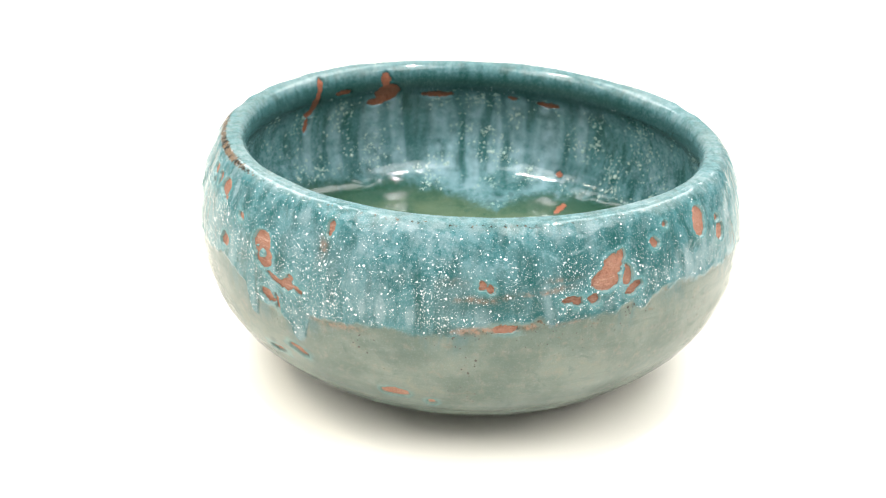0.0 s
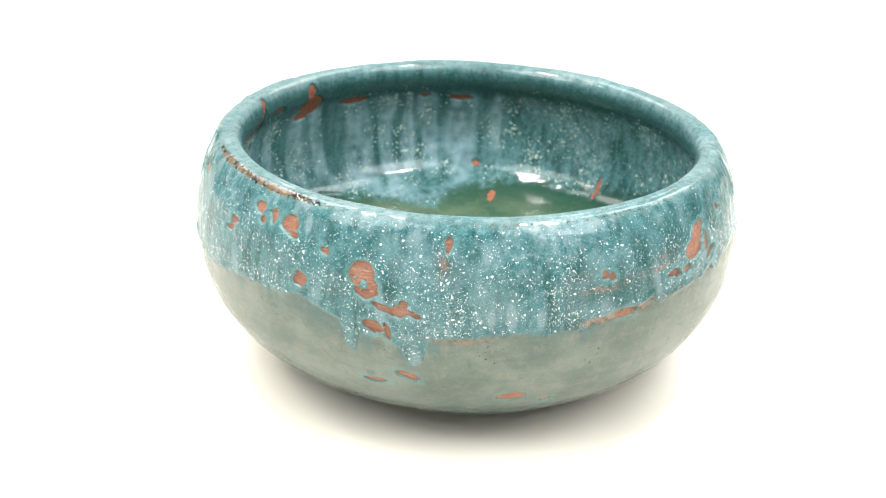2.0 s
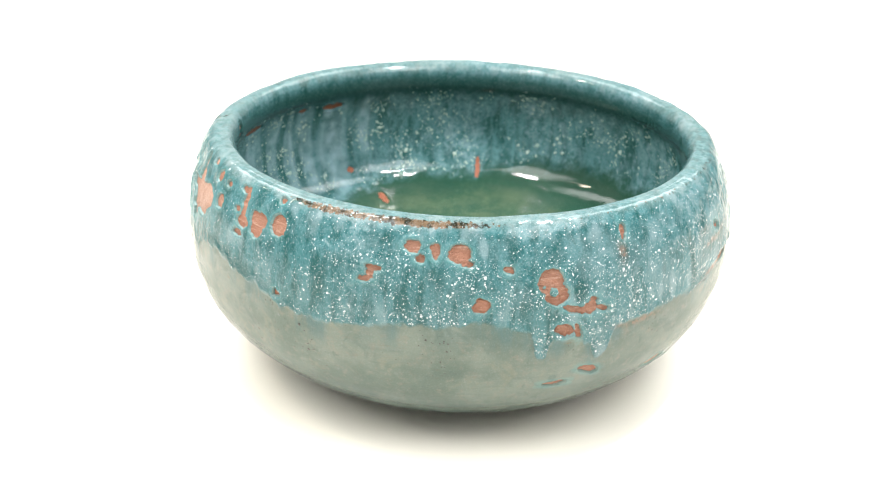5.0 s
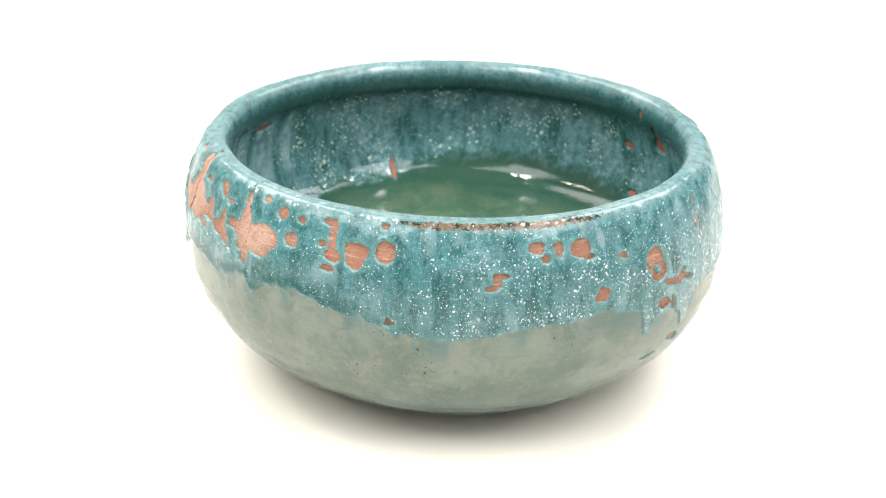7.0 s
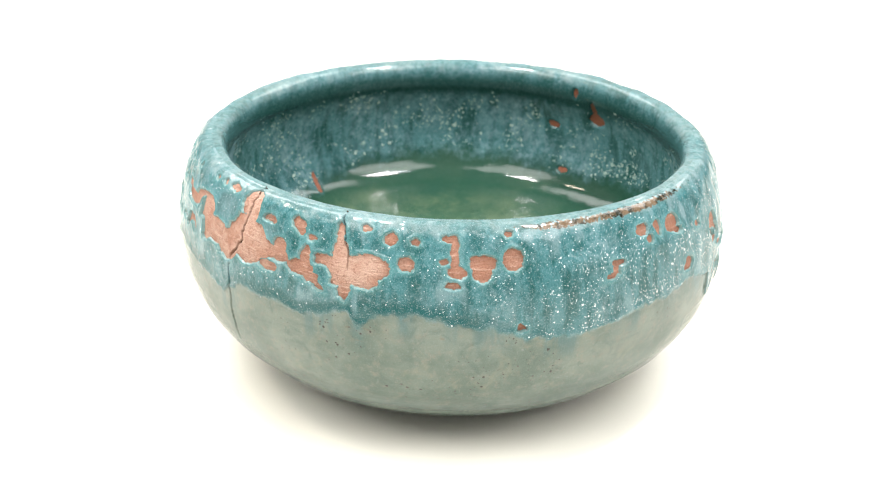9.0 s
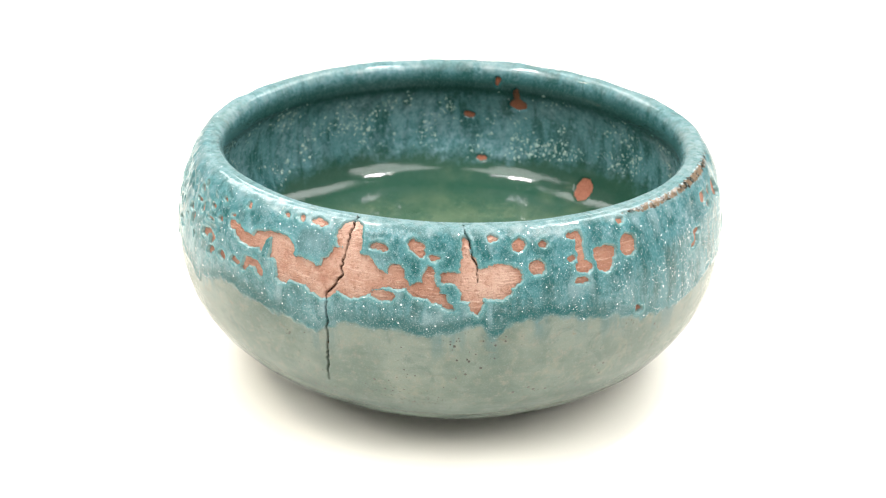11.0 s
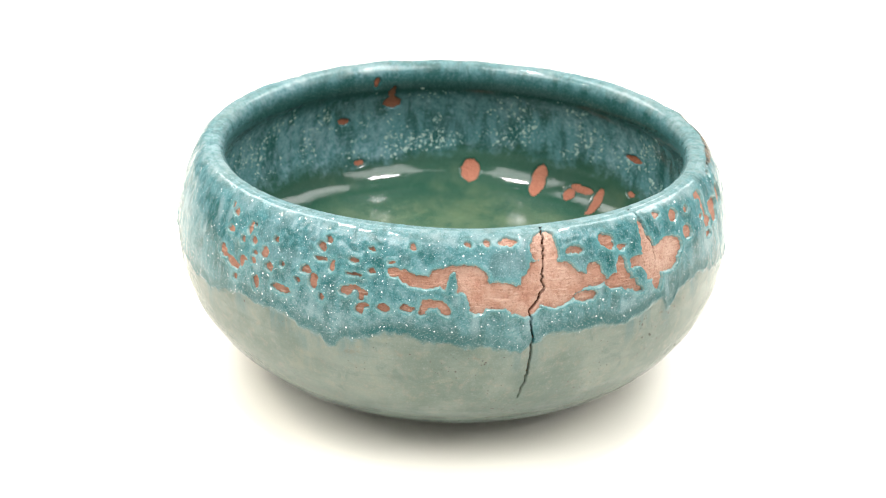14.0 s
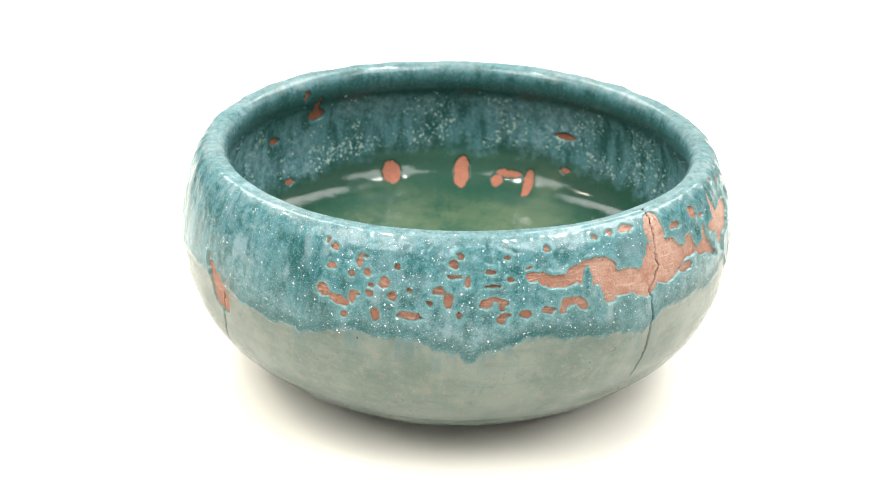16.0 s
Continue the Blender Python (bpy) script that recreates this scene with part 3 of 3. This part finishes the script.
# ---- the inner wall ----
P = inner.flat
Zi = P[..., 2]
Ai = inner.a[None, :] + 0 * Zi
s_line = np.interp(line_height(LINE_IN, inner.a, -180), inner.line[::-1, 1], inner.s[::-1])
inner.teal = s_line[None, :] - inner.s[:, None] + 2.0 * grain(P * (1, 1, 0.3), 4.0)
hi = 0.25 + 0.25 * fade(inner.teal, -1, 1) + 0.25 * grain(P, 18.0) + 0.05 * grain(P, 5.0) + 0.12 * grain(np.stack([0 * Zi, 0 * Zi, Zi], -1), 3.0) * fade(Zi, 25, 40)
li = fade(inner.bare, -0.5, 0.12)
hi = (hi * (1 - li) - 0.5 * li) * fade(inner.s, 0, 2.0)[:, None]
me = sheet("inner_wall", inner.place(hi) / 1000, True)
note(me, "teal", inner.teal)
note(me, "bare", inner.bare)
note(me, "wear", 0 * Zi)
note(me, "crest", 0.9 * fade(inner.line[:, 1][:, None] + 0.8 * grain(P, 3.0), 68.2, 70.6) * (0.75 + 0.4 * grain(P, 9.0)))
note(me, "low", 0.85 * fade(np.hypot(P[..., 0], P[..., 1]) + 4 * grain(P, 12.0), 50, 66))
runs = fade(grain(np.stack([P[..., 0], P[..., 1], Zi * 0.10], -1), 3.6), -0.3, 0.55)
wet = np.exp(-(((Ai - 175 + 180) % 360 - 180) / 40) ** 4)
top = fade(Zi, 60.5, 57.5)
drip = sum(np.exp(-(((Ai - a0 + 1.6 * grain(P * (1, 1, 0.3), 6.0) + 180) % 360 - 180) / w) ** 6) * fade(Zi, low, low + 4) for a0, w, low in
           ((129, 1.0, 26), (139, 3.0, 30), (150, 3.0, 27), (158, 2.2, 30), (171, 5.0, 24), (180.5, 2.4, 24), (187, 1.6, 28), (193, 2.6, 28), (202, 4.0, 24), (212, 2.2, 36)))
note(me, "veil", np.clip(drip * (0.42 + 0.3 * grain(P, 2.0)) * top + wet * runs * (0.26 + 0.2 * grain(P, 2.0)) * top + 0.10 * fade(grain(P, 8.0), 0.1, 0.7), 0, 0.9) * (0.35 + 0.65 * fade(inner.teal, 0, 9)))
# shade of the overhanging rim put into the colour, and darker gaps between drips
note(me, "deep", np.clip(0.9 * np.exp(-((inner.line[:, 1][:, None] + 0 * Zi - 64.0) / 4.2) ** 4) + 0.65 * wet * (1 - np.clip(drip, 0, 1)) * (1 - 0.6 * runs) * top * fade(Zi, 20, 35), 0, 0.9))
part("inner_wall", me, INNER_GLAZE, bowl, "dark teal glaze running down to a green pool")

# ---- the unglazed foot under the bowl ----
foot = curve([(0.0006, 0.0010), (0.0300, 0.0010), (0.0335, 0.0004), (0.0360, 0.0), (0.0386, 0.0)], 30)
t = np.radians(-90 - np.arange(0, 360, 3.0))
part("foot", sheet("foot", np.stack([foot[:, :1] * np.cos(t), foot[:, :1] * np.sin(t), foot[:, 1:] + 0 * t], -1), True), CLAY, bowl, "unglazed clay foot")

# ---- bare clay spots, set a little below the glaze ----
for number, (wall, i, j, d) in enumerate(patches):
    jj = j % len(wall.a)
    keep_i, keep_j = np.where((d > -0.9).any(1))[0], np.where((d > -0.9).any(0))[0]
    if len(keep_i) < 3 or len(keep_j) < 3:
        continue
    i, jj = i[keep_i[0] : keep_i[-1] + 1], jj[keep_j[0] : keep_j[-1] + 1]
    cut = 3.2 * (1 - fade(wall.split[np.ix_(i, jj)], -0.12, 0.16))
    own = d[keep_i[0] : keep_i[-1] + 1, keep_j[0] : keep_j[-1] + 1]
    sink = 0.8 * (1 - fade(own, -0.9, -0.55)) + 0.011 * (number % 9)  # the rest of the grid lies deep under the glaze
    me = sheet("bare_clay_patch", wall.place(-0.03 - sink - cut, i, jj) / 1000, False)
    aa, zz = wall.a[jj][None, :], wall.line[i, 1][:, None]
    dusty = np.exp(-((aa - 156) / 13) ** 4) + np.exp(-((aa - 124) / 7) ** 4)
    note(me, "pale", (dusty if wall is outer else 0 * aa) * fade(zz, 49, 53))
    part("bare_clay_patch", me, CLAY if wall is outer else RED_CLAY, bowl, "" if wall is outer else "red-brown clay spot through the glaze")

# ---- dark crevices of the cracks ----
for a, s, half in cracks:
    t = np.radians(-90 - a)
    rows = []
    for side, depth in ((-1, 0.8), (-0.4, 1.7), (0.4, 1.7), (1, 0.8)):
        r = np.interp(s, outer.s, outer.line[:, 0] - depth * outer.normal[:, 0])
        z = np.interp(s, outer.s, outer.line[:, 1] - depth * outer.normal[:, 1])
        tt = t + side * (half + 0.30) / r
        rows.append(np.stack([r * np.cos(tt), r * np.sin(tt), z], -1))
    part("crack", sheet("crack", np.stack(rows, 1) / 1000, False), CREVICE, bowl, "dark open firing crack")


# ---- flecks and pinholes ----
def flecks(name, wall, height, chance, tries, sizes, raised, material, label, seed):
    """Small flat domes strewn over a wall by the chance field; one joined mesh."""
    rng = np.random.RandomState(seed)
    rows, cols = wall.bare.shape
    i, j = rng.randint(2, rows - 2, tries), rng.randint(0, cols, tries)
    keep = rng.rand(tries) < chance[i, j] * wall.line[i, 0] / wall.line[:, 0].max()
    i, j = i[keep], j[keep]
    size = np.clip(sizes[0] * np.exp(sizes[1] * rng.randn(len(i))), 0.05, sizes[2])
    t = np.radians(-90 - wall.a[j])
    n = np.stack([wall.normal[i, 0] * np.cos(t), wall.normal[i, 0] * np.sin(t), wall.normal[i, 1]], -1)
    e = np.stack([-np.sin(t), np.cos(t), 0 * t], -1)
    f = np.cross(n, e)
    c = wall.place(height)[i, j]
    co = [c + n * (raised + 0.10 * size[:, None])]
    for ring, (rad, up) in enumerate(((0.62, 0.07), (1.0, -0.06))):
        for k in range(8):
            ang = k * math.pi / 4 + ring * 0.2
            wob = rad * size * (1 + 0.22 * np.sin(ang * 2 + 6.3 * rng.rand(len(i))))
            co.append(c + e * (math.cos(ang) * wob)[:, None] + f * (math.sin(ang) * wob)[:, None] + n * (raised + up * np.maximum(size, 0.2)[:, None]))
    co = np.stack(co, 1)
    tri = []
    for k in range(8):
        m = (k + 1) % 8
        tri += [(0, 1 + k, 1 + m), (1 + k, 9 + k, 9 + m), (1 + k, 9 + m, 1 + m)]
    tri = (np.array(tri)[None] + 17 * np.arange(len(i))[:, None, None]).reshape(-1, 3)
    ob = part(name, mesh_of(name, co.reshape(-1, 3) / 1000, tri), material, bowl, label)
    return tagged(ob, kind="stuff")


free = (outer.bare < -0.5) & (outer.split > 0.5)
field = 0.2 + 0.8 * fade(grain(outer.flat, 6.0) + 0.7 * grain(outer.flat, 2.5), -0.7, 0.9)
wide = np.exp(-(((A - 25 + 180) % 360 - 180) / 72.0) ** 4)
dense = wide * fade(outer.teal, 0.0, 1.5) * (0.35 + 0.65 * fade(Z, 66, 58)) * (1 - fade(Z, 68, 71))
dense *= 1 - 0.75 * np.exp(-((Z - 52.5) / 4.0) ** 2) * near(-6, 11)
sparse = (0.05 + 0.10 * near(200, 32)) * (1 - wide) * fade(outer.teal, -1.0, 1.0) * (1 - fade(Z, 68.5, 71))
flecks("fleck_layer", outer, glaze_h, free * field * (dense + sparse), 190000, (0.078, 0.52, 0.42), 0.015, SPECK, "white crystal flecks in the glaze", 3)
field = fade(grain(inner.flat, 7.0), -0.3, 0.6) * (inner.bare < -0.5)
flecks("fleck_layer", inner, hi, field * fade(inner.teal, -2.0, 3.0) * (1 - fade(Zi, 57, 63)), 34000, (0.30, 0.45, 0.9), 0.0, INNER_SPECK, "pale crystal flecks in the glaze", 4)
flecks("pinhole_layer", outer, glaze_h, free * (0.20 + 0.30 * fade(Z, 32, 20)) * fade(outer.teal, 0.5, -1.5) * fade(grain(outer.flat, 9.0), -0.2, 0.6), 60000, (0.13, 0.45, 0.42), 0.03, PIT, "dark pinholes in the celadon", 5)


def motions():
    rows = []
    for k in range(17):
        a = radians(RATE * k)
        x, y = OFF[0] * math.cos(a) - OFF[1] * math.sin(a), OFF[0] * math.sin(a) + OFF[1] * math.cos(a)
        rows.append((float(k), pose(x, y, 0, 0, 0, RATE * k)))
    walk(bowl, rows)


motions()
